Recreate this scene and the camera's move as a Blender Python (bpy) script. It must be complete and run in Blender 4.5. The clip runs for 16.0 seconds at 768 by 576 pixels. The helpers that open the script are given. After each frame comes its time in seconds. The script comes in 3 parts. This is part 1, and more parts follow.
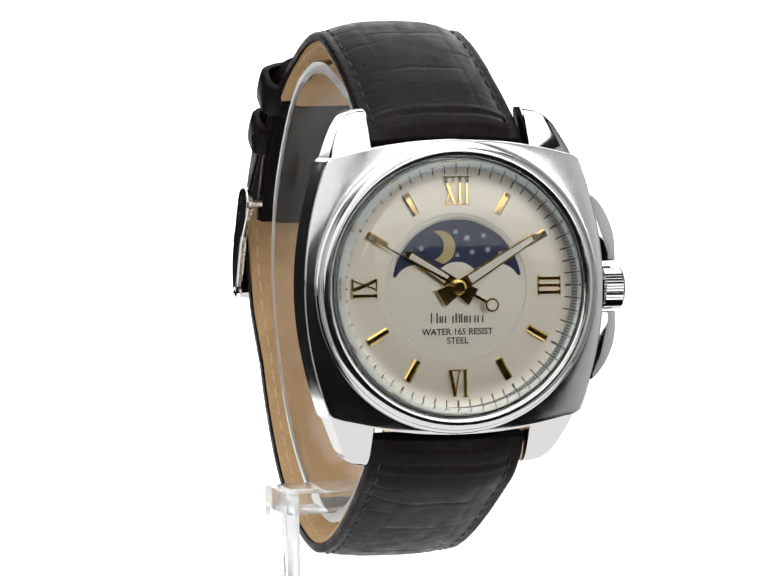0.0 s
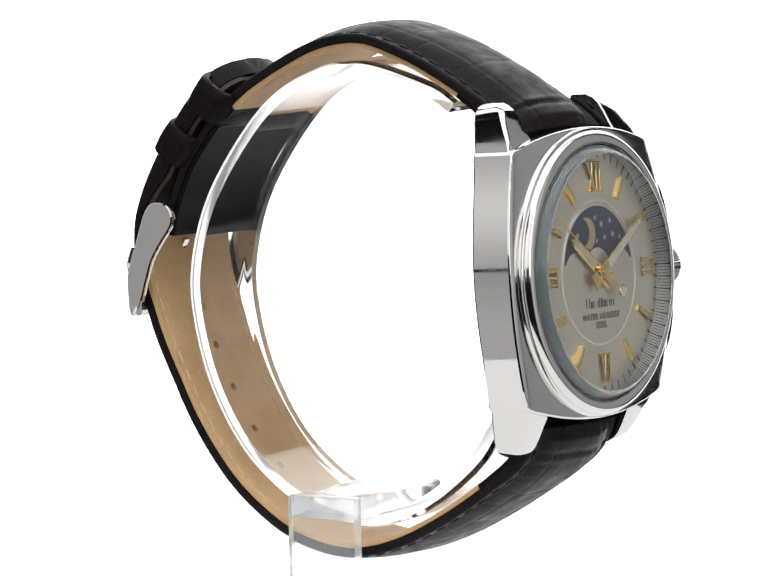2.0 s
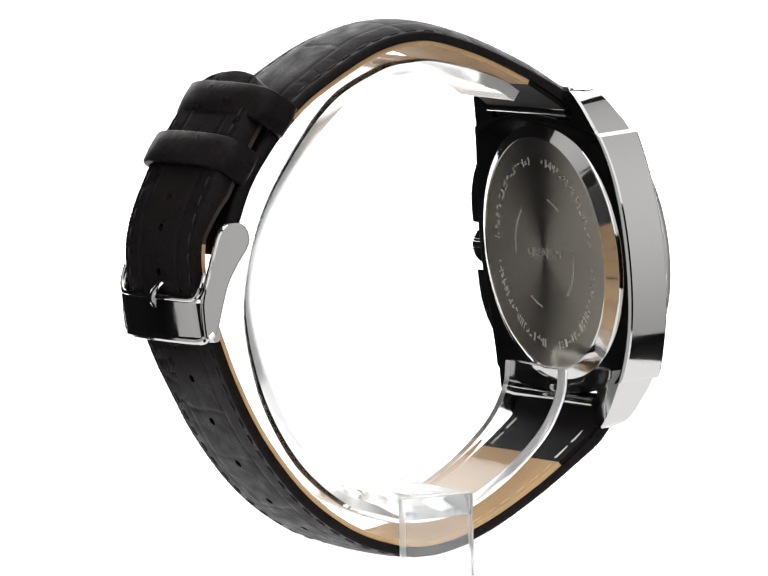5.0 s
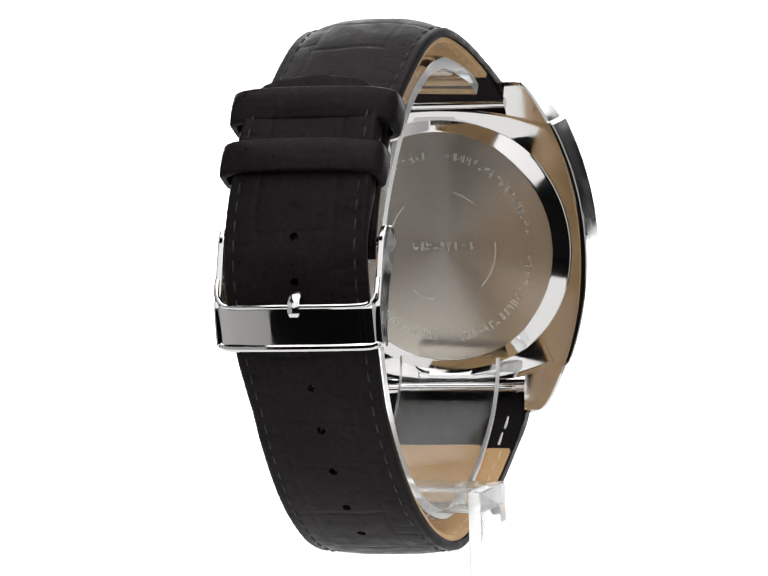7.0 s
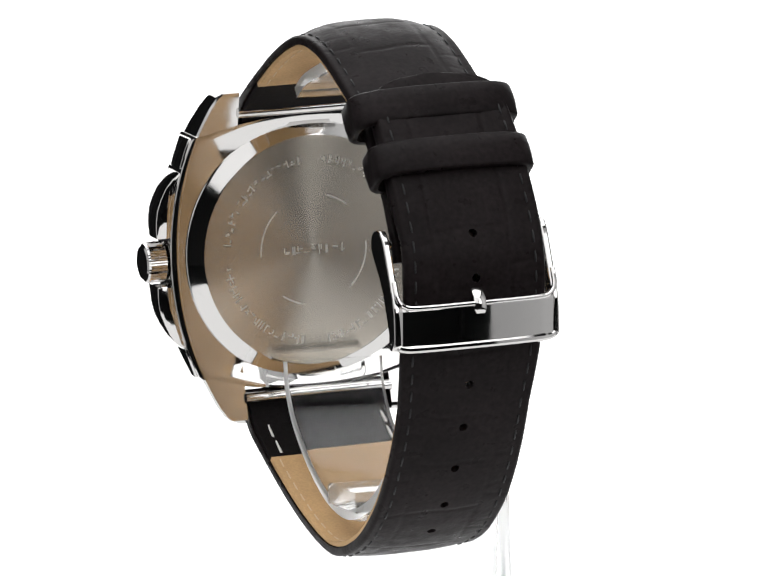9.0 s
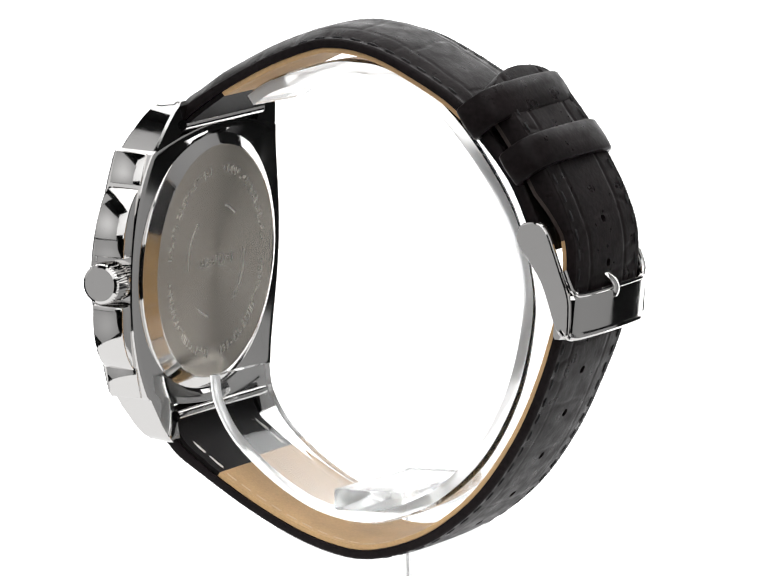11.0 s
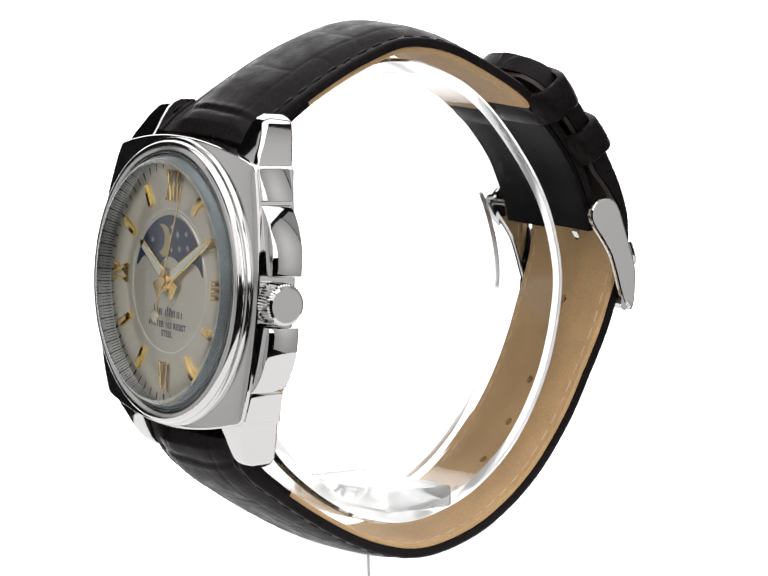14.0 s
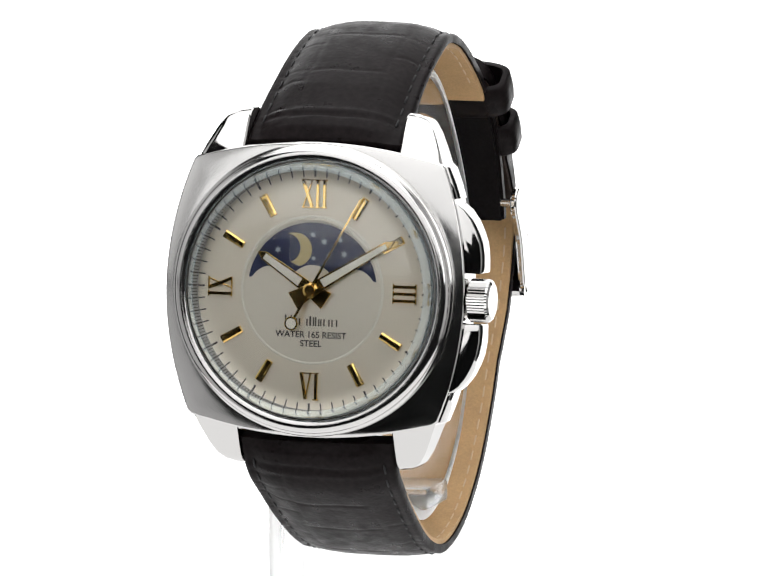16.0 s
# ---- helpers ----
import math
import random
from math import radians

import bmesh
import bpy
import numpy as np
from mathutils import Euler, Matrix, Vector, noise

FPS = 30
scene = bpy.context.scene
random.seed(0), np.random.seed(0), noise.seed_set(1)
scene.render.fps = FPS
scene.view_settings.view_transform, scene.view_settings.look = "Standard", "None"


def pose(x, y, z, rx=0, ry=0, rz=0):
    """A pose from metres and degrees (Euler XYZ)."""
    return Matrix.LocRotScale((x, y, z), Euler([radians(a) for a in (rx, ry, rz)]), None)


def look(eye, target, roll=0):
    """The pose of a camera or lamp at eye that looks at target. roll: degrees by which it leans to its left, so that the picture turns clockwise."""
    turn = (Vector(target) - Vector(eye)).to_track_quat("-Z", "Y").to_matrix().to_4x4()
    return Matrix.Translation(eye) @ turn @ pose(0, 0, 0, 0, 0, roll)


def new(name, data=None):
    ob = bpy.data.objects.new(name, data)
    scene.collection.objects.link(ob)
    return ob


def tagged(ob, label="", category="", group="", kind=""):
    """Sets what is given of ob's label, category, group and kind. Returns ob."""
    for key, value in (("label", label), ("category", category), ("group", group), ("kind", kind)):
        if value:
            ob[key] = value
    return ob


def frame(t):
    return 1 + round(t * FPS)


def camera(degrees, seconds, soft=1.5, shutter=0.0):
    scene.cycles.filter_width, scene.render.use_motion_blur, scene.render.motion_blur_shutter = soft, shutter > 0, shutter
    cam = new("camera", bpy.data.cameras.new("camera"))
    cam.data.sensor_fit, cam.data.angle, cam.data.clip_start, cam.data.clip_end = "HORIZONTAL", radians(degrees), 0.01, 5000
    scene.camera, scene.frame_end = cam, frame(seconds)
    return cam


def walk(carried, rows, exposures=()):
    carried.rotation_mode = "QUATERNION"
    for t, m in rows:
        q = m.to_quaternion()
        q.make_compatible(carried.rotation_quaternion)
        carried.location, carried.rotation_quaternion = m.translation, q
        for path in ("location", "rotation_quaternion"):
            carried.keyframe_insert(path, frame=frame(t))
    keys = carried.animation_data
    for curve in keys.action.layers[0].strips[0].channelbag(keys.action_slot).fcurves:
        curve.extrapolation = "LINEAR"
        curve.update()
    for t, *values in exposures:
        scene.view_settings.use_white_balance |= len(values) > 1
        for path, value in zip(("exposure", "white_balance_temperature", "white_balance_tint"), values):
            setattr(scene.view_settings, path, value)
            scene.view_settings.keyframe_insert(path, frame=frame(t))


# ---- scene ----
cam = camera(6.1327, 16.0, soft=1.4)
EYE = look((0.000187, -0.995878, 0.151886), (0.000187, -0.002006, 0.041349), roll=-1.172)
walk(cam, [(0.0, EYE), (16.0, EYE)], exposures=[(0.0, 0.0), (16.0, 0.0)])

# ---- light: a glowing white turntable and backdrop, softboxes and added fill panels round the open front, a dark studio ----
world = bpy.data.worlds.new("studio")
scene.world = world
world.use_nodes = True
world.node_tree.nodes["Background"].inputs[0].default_value = (0.5, 0.5, 0.52, 1)
world.node_tree.nodes["Background"].inputs[1].default_value = 0.02

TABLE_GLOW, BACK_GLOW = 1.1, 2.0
RIGHT_GLOW, LEFT_GLOW, LOW_GLOW, REAR_GLOW, FRONT_GLOW, TOP_GLOW = 0.58, 0.66, 0.46, 0.45, 1.35, 2.3

MM = 0.001
LIFT = 39.5          # height of the watch's turning centre over the table, mm


# ---- materials ----
def material(name, color, rough=0.5, metal=0.0, grain=0.0, grain_size=0.5, rough_var=0.0, bump=0.0, bump_size=0.3,
             spread=0.0, spread_size=6.0, spec=0.5, **extra):
    """A principled surface; sizes in mm. grain and spread vary the colour at a fine and a coarse scale."""
    mat = bpy.data.materials.new(name)
    mat.use_nodes = True
    nt = mat.node_tree
    bsdf = nt.nodes["Principled BSDF"]
    bsdf.inputs["Base Color"].default_value = (*color, 1)
    bsdf.inputs["Roughness"].default_value = rough
    bsdf.inputs["Metallic"].default_value = metal
    bsdf.inputs["Specular IOR Level"].default_value = spec
    for key, value in extra.items():
        bsdf.inputs[key.replace("_", " ").title() if key != "IOR" else key].default_value = value
    coord = nt.nodes.new("ShaderNodeTexCoord")

    def noise_at(size, detail=4.0):
        n = nt.nodes.new("ShaderNodeTexNoise")
        n.inputs["Scale"].default_value = 1000.0 / size
        n.inputs["Detail"].default_value = detail
        nt.links.new(coord.outputs["Object"], n.inputs["Vector"])
        return n.outputs["Fac"]

    if grain or spread:
        total = None
        for amount, size in ((grain, grain_size), (spread, spread_size)):
            if not amount:
                continue
            r = nt.nodes.new("ShaderNodeMapRange")
            r.inputs["From Min"].default_value, r.inputs["From Max"].default_value = 0.25, 0.75
            r.inputs["To Min"].default_value, r.inputs["To Max"].default_value = 1 - amount, 1 + amount
            nt.links.new(noise_at(size), r.inputs["Value"])
            if total is None:
                total = r.outputs["Result"]
            else:
                m = nt.nodes.new("ShaderNodeMath")
                m.operation = "MULTIPLY"
                nt.links.new(total, m.inputs[0])
                nt.links.new(r.outputs["Result"], m.inputs[1])
                total = m.outputs[0]
        mix = nt.nodes.new("ShaderNodeVectorMath")
        mix.operation = "SCALE"
        mix.inputs[0].default_value = color
        nt.links.new(total, mix.inputs["Scale"])
        nt.links.new(mix.outputs["Vector"], bsdf.inputs["Base Color"])
    if rough_var:
        r = nt.nodes.new("ShaderNodeMapRange")
        r.inputs["From Min"].default_value, r.inputs["From Max"].default_value = 0.3, 0.7
        r.inputs["To Min"].default_value, r.inputs["To Max"].default_value = max(0.0, rough - rough_var), rough + rough_var
        nt.links.new(noise_at(2.5), r.inputs["Value"])
        nt.links.new(r.outputs["Result"], bsdf.inputs["Roughness"])
    if bump:
        b = nt.nodes.new("ShaderNodeBump")
        b.inputs["Strength"].default_value = 1.0
        b.inputs["Distance"].default_value = bump * MM
        nt.links.new(noise_at(bump_size, 6.0), b.inputs["Height"])
        nt.links.new(b.outputs["Normal"], bsdf.inputs["Normal"])
    return mat


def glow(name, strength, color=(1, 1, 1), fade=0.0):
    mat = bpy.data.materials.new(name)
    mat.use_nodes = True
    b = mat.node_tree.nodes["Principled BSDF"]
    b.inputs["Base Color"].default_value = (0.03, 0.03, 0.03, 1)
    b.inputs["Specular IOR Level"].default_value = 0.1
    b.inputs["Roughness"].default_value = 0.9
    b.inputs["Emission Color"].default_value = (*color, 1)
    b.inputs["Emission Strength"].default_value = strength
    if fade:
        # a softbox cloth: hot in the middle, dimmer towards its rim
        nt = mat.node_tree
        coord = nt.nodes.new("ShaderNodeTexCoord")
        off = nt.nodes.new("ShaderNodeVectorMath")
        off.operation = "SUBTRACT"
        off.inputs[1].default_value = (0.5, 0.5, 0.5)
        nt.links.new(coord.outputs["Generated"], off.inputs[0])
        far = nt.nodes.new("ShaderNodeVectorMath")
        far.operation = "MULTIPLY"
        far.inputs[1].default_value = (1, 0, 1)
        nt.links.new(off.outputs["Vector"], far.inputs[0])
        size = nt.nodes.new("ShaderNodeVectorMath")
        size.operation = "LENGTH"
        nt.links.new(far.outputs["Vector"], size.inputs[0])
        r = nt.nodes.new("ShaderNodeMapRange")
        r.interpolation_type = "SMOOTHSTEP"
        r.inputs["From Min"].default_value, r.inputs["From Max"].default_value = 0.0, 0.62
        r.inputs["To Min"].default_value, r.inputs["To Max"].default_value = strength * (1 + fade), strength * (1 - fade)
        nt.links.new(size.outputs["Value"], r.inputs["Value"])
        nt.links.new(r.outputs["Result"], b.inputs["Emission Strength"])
    return mat


CHROME = material("polished_steel", (0.64, 0.63, 0.62), 0.06, 1.0, rough_var=0.03, bump=0.0003, bump_size=0.6)
SOFT_CHROME = material("lightly_worn_polished_steel", (0.66, 0.65, 0.64), 0.13, 1.0, rough_var=0.04, bump=0.0004, bump_size=0.9)
BACK_STEEL = material("brushed_caseback_steel", (0.63, 0.58, 0.51), 0.25, 1.0, anisotropic=0.85, anisotropic_rotation=0.25)
_t = BACK_STEEL.node_tree.nodes.new("ShaderNodeTangent")
_t.direction_type, _t.axis = "RADIAL", "Y"
BACK_STEEL.node_tree.links.new(_t.outputs[0], BACK_STEEL.node_tree.nodes["Principled BSDF"].inputs["Tangent"])
ENGRAVED = material("engraved_steel", (0.72, 0.70, 0.66), 0.38, 1.0)
DIAL = material("cream_satin_dial", (0.77, 0.70, 0.585), 0.40, 0.96, grain=0.03, grain_size=0.12, spread=0.02)
DIAL_IN = material("silvery_dial_centre", (0.76, 0.705, 0.605), 0.37, 0.96, grain=0.025, grain_size=0.1)
REHAUT = material("silver_inner_ring", (0.36, 0.355, 0.34), 0.4, 0.6, grain=0.03)
GOLD = material("polished_gold", (0.80, 0.56, 0.20), 0.06, 1.0, rough_var=0.02)
LUME = material("off_white_lume", (0.80, 0.76, 0.66), 0.6, grain=0.03)
INK = material("dark_dial_print", (0.06, 0.05, 0.045), 0.6)
MARK = material("brown_dial_print", (0.10, 0.085, 0.07), 0.6)
NAVY = material("navy_moon_disc", (0.011, 0.015, 0.055), 0.4, grain=0.15, grain_size=0.4)
MOON = material("pale_gold_moon_print", (0.50, 0.40, 0.18), 0.45)
STAR = material("silvery_star_print", (0.36, 0.40, 0.46), 0.45)
LEATHER = material("black_embossed_leather", (0.0105, 0.0080, 0.0084), 0.36, grain=0.35, grain_size=0.7, rough_var=0.12,
                   bump=0.035, bump_size=0.6, spread=0.3, spread_size=9.0, spec=0.06)
BLACK_LINING = material("black_smooth_leather", (0.007, 0.0058, 0.0062), 0.5, grain=0.3, bump=0.03, bump_size=0.4, spec=0.06)
TAN = material("tan_lining_leather", (0.57, 0.36, 0.17), 0.6, grain=0.10, grain_size=0.35, spread=0.10, spread_size=5.0,
               bump=0.05, bump_size=0.35)
EDGE = material("dark_brown_cut_edge", (0.030, 0.018, 0.013), 0.6, grain=0.3)
BLACK_THREAD = material("black_thread", (0.006, 0.006, 0.007), 0.65)
TAN_THREAD = material("beige_thread", (0.66, 0.50, 0.31), 0.7)
WHITE_THREAD = material("white_thread", (0.75, 0.74, 0.72), 0.7)
ACRYLIC = material("clear_acrylic", (0.975, 0.985, 0.985), 0.16, 0.0, IOR=1.2, transmission_weight=0.9)
BAND_ACRYLIC = material("clear_bent_acrylic", (0.985, 0.99, 0.99), 0.04, 0.0, IOR=1.34, transmission_weight=1.0)
CLEAR = material("clear_thin_acrylic", (0.99, 0.995, 0.995), 0.05, 0.0, IOR=1.12, transmission_weight=0.9)
FROSTED = material("sawn_acrylic_edge", (0.99, 0.995, 0.995), 0.3, 0.0, IOR=1.15, transmission_weight=0.72)
CRYSTAL = material("mineral_glass", (0.99, 1.0, 1.0), 0.0, 0.0, IOR=1.45, transmission_weight=1.0)
GLASS_EDGE = material("ground_glass_edge", (0.70, 0.79, 0.82), 0.2, 0.0, grain=0.1, grain_size=0.4, IOR=1.3, transmission_weight=0.8)
DARK_WALL = material("dark_studio_paint", (0.02, 0.02, 0.021), 0.8, grain=0.1, grain_size=60, spread=0.15, spread_size=700)
HOUSING = material("black_softbox_cloth", (0.012, 0.012, 0.013), 0.8, grain=0.2, grain_size=3)


# ---- helpers for building ----
def part(name, bm, mat, parent, label="", m=None, smooth=None):
    """Links a bmesh in mm as one mesh object under a thing or part; m: matrix in mm. smooth: angle in degrees below which edges are smooth."""
    if m is not None:
        bm.transform(m)
    bm.transform(Matrix.Scale(MM, 4))
    bmesh.ops.recalc_face_normals(bm, faces=bm.faces)
    if smooth is not None:
        limit = radians(smooth)
        for f in bm.faces:
            f.smooth = True
        for e in bm.edges:
            e.smooth = len(e.link_faces) == 2 and e.calc_face_angle(0) < limit
    me = bpy.data.meshes.new(name)
    bm.to_mesh(me)
    bm.free()
    me.materials.append(mat)
    ob = new(name, me)
    ob.parent = parent
    if label:
        tagged(ob, label=label)
    if name in ("engraving", "minute_track", "stitching", "lining_stitching", "lug_stitching"):
        tagged(ob, kind="stuff")
    return ob


def box_mesh(x0, x1, y0, y1, z0, z1, bevel=0.0, segments=2, bm=None):
    own = bmesh.new()
    bmesh.ops.create_cube(own, size=1)
    for v in own.verts:
        v.co = ((x0 + x1) / 2 + v.co.x * (x1 - x0), (y0 + y1) / 2 + v.co.y * (y1 - y0), (z0 + z1) / 2 + v.co.z * (z1 - z0))
    if bevel:
        bmesh.ops.bevel(own, geom=own.edges[:], offset=bevel, segments=segments, profile=0.5, affect="EDGES")
    return own if bm is None else join(bm, own)


def join(bm, other):
    me = bpy.data.meshes.new("joined")
    other.to_mesh(me)
    other.free()
    bm.from_mesh(me)
    bpy.data.meshes.remove(me)
    return bm


def lathe(profile, n=96, closed=False):
    """A body of revolution about y: profile of (radius, y)."""
    bm = bmesh.new()
    rings = []
    for r, y in profile:
        if r < 1e-6:
            rings.append([bm.verts.new((0, y, 0))] * n)
        else:
            rings.append([bm.verts.new((r * math.sin(2 * math.pi * k / n), y, r * math.cos(2 * math.pi * k / n))) for k in range(n)])
    pairs = list(zip(rings, rings[1:])) + ([(rings[-1], rings[0])] if closed else [])
    for a, b in pairs:
        for k in range(n):
            face = []
            for v in (a[k], a[(k + 1) % n], b[(k + 1) % n], b[k]):
                if v not in face:
                    face.append(v)
            if len(face) > 2:
                bm.faces.new(face)
    return bm


def loft(rings, cap=True):
    """Joins rings of equal length, each a closed list of points."""
    bm = bmesh.new()
    vs = [[bm.verts.new(p) for p in ring] for ring in rings]
    n = len(vs[0])
    for a, b in zip(vs, vs[1:]):
        for k in range(n):
            bm.faces.new((a[k], a[(k + 1) % n], b[(k + 1) % n], b[k]))
    if cap:
        bm.faces.new(vs[0][::-1])
        bm.faces.new(vs[-1])
    return bm


def prism(poly, a, b, axis="y", bevel=0.0, segments=2, only=None):
    """A polygon of two coordinates drawn out from a to b along an axis."""
    def p(u, v, w):
        return {"x": (w, u, v), "y": (u, w, v), "z": (u, v, w)}[axis]
    bm = loft([[p(u, v, a) for u, v in poly], [p(u, v, b) for u, v in poly]])
    bmesh.ops.recalc_face_normals(bm, faces=bm.faces)
    if bevel:
        edges = [e for e in bm.edges if len(e.link_faces) == 2 and e.calc_face_angle(0) > 0.5]
        bmesh.ops.bevel(bm, geom=edges, offset=bevel, segments=segments, profile=0.5, affect="EDGES")
    return bm


def smooth_path(points, step):
    """A smooth line through points (Catmull-Rom), resampled at even steps."""
    pts = [Vector(p) for p in points]
    pts = [2 * pts[0] - pts[1]] + pts + [2 * pts[-1] - pts[-2]]
    dense = []
    for a, b, c, d in zip(pts, pts[1:], pts[2:], pts[3:]):
        for k in range(40):
            t = k / 40
            dense.append(0.5 * (2 * b + (c - a) * t + (2 * a - 5 * b + 4 * c - d) * t * t + (3 * b - a - 3 * c + d) * t ** 3))
    dense.append(pts[-2])
    lengths = [0.0]
    for a, b in zip(dense, dense[1:]):
        lengths.append(lengths[-1] + (b - a).length)
    n = max(2, round(lengths[-1] / step))
    out, i = [], 0
    for k in range(n + 1):
        s = lengths[-1] * k / n
        while i < len(lengths) - 2 and lengths[i + 1] < s:
            i += 1
        f = (s - lengths[i]) / max(1e-9, lengths[i + 1] - lengths[i])
        out.append(dense[i].lerp(dense[i + 1], min(1, f)))
    return out, lengths[-1]


def ramp(x, table):
    """Straight lines between (x, value) pairs."""
    return float(np.interp(x, [a for a, _ in table], [b for _, b in table]))


class Track:
    """A strap's line in the plane x = 0, with its outward normals; s in mm from the first point."""

    def __init__(self, points, outward, step=0.4):
        self.pts, self.length = smooth_path(points, step)
        n = len(self.pts)
        self.step = self.length / (n - 1)
        self.normals = []
        for k in range(n):
            t = (self.pts[min(n - 1, k + 2)] - self.pts[max(0, k - 2)]).normalized()
            self.normals.append(Vector((-t.y, t.x)) * outward)

    def at(self, s):
        f = min(max(s / self.step, 0), len(self.pts) - 1.001)
        i = int(f)
        f -= i
        return self.pts[i].lerp(self.pts[i + 1], f), self.normals[i].lerp(self.normals[i + 1], f).normalized()

    def point(self, s, x, h):
        p, n = self.at(s)
        return Vector((x, p.x + n.x * h, p.y + n.y * h))

    def axes(self, s, x, h):
        """Axes at a point of the strap: x across, y along, z outward."""
        n = self.at(s)[1]
        t = Vector((n.y, -n.x))
        m = Matrix(((1, 0, 0), (0, t.x, n.x), (0, t.y, n.y)))
        return Matrix.Translation(self.point(s, x, h)) @ m.to_4x4()


def sheet(track, s0, s1, width, top, bottom, nu=40, step=0.4, edge=0.35):
    """A band along a track from s0 to s1. width(s): full width; top(s, x, u) and bottom(s): heights over the line; edges rounded."""
    bm = bmesh.new()
    n = max(3, round((s1 - s0) / step))
    rows = []
    for k in range(n + 1):
        s = s0 + (s1 - s0) * k / n
        w = width(s) / 2
        row = []
        for j in range(nu + 1):
            u = -1 + 2 * j / nu
            x = u * w
            d = (w - abs(x)) / edge
            drop = edge * (1 - math.sqrt(max(0, 1 - (1 - d) ** 2))) if d < 1 else 0
            row.append(bm.verts.new(track.point(s, x, top(s, x, u) - drop)))
        low = bottom(s)
        for j in range(9):
            row.append(bm.verts.new(track.point(s, w * (1 - j / 4) * 0.995, low)))
        rows.append(row)
    m = len(rows[0])
    for a, b in zip(rows, rows[1:]):
        for j in range(m):
            bm.faces.new((a[j], a[(j + 1) % m], b[(j + 1) % m], b[j]))
    bm.faces.new(rows[0])
    bm.faces.new(rows[-1][::-1])
    return bm


def stitches(track, s0, s1, xs, height, length=1.7, pitch=2.7, radius=0.16):
    """Short thread pieces along a strap; xs(s): places across; height(s): over the line."""
    bm = bmesh.new()
    s = s0
    while s < s1:
        for x in xs(s):
            ring = []
            m = track.axes(s, x, height(s))
            for y, r in ((-length / 2, 0.3), (-length / 2 + 0.15, 0.85), (0, 1.0), (length / 2 - 0.15, 0.85), (length / 2, 0.3)):
                ring.append([m @ Vector((radius * r * math.cos(a), y, radius * (r - 0.6) + radius * r * math.sin(a)))
                             for a in [2 * math.pi * q / 6 for q in range(6)]])
            join(bm, loft(ring))
        s += pitch
    return bm


# ---- the studio ----
def slab(name, x0, x1, y0, y1, z0, z1, mat, parent=None, label="", bevel=0.0):
    return part(name, box_mesh(x0, x1, y0, y1, z0, z1, bevel), mat, parent, label)


def room():
    for name, box in (("floor", (-2000, 2000, -2600, 2200, -860, -760)), ("ceiling", (-2000, 2000, -2600, 2200, 2000, 2100)),
                      ("wall_west", (-2100, -2000, -2600, 2200, -860, 2100)), ("wall_east", (2000, 2100, -2600, 2200, -860, 2100)),
                      ("wall_north", (-2100, 2100, 2200, 2300, -860, 2100)), ("wall_south", (-2100, 2100, -2700, -2600, -860, 2100))):
        tagged(slab(name, *box, DARK_WALL), label="dark grey painted studio " + name.split("_")[0], category=name.split("_")[0], kind="structure")


def turntable():
    """The plate on which the stand turns and the backdrop, both given emission."""
    base = tagged(new("turntable_pedestal"), "black pedestal column under the turntable", "pedestal")
    base.location = (0, 0, -0.76)
    col = lathe([(0, 0), (160, 0), (160, 18), (45, 22), (40, 730), (78, 731), (78, 739.5), (0, 739.5)], 48)
    col.transform(Matrix.Rotation(math.pi / 2, 4, "X"))
    part("column", col, HOUSING, base, smooth=40)
    # emission added to plate and backdrop, no lamp behind them, to reach pure white
    plate = tagged(new("turntable"), "round white turntable plate with a glow of its own", "turntable")
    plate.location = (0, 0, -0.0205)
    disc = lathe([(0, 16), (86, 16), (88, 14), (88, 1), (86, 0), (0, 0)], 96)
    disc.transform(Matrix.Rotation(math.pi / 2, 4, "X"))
    part("plate", disc, glow("glowing_white_plate", TABLE_GLOW), plate, smooth=40)
    tagged(slab("backdrop", -650, 1000, 1200, 1215, -760, 1700, glow("glowing_white_backdrop", BACK_GLOW)),
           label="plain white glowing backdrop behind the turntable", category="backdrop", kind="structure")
    return plate


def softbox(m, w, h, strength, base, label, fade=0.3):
    """A softbox that faces its +y, its lower edge's middle at m; base: how far below that the floor lies."""
    s = tagged(new("softbox"), label, "softbox")
    s.matrix_basis = m
    part("housing", loft([[(-w / 2, 0, 0), (w / 2, 0, 0), (w / 2, 0, h), (-w / 2, 0, h)],
                          [(-w / 6, -180, h / 3), (w / 6, -180, h / 3), (w / 6, -180, h * 2 / 3), (-w / 6, -180, h * 2 / 3)]]), HOUSING, s)
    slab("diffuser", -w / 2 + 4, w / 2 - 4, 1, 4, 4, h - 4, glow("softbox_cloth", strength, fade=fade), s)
    if base:
        slab("pole", -12, 12, -150, -126, -base, h * 0.4, HOUSING, s)
        slab("foot", -200, 200, -250, -30, -base, -base + 12, HOUSING, s)
    else:
        slab("rod", -8, 8, -1080, -180, h / 2 - 8, h / 2 + 8, HOUSING, s)
    return s


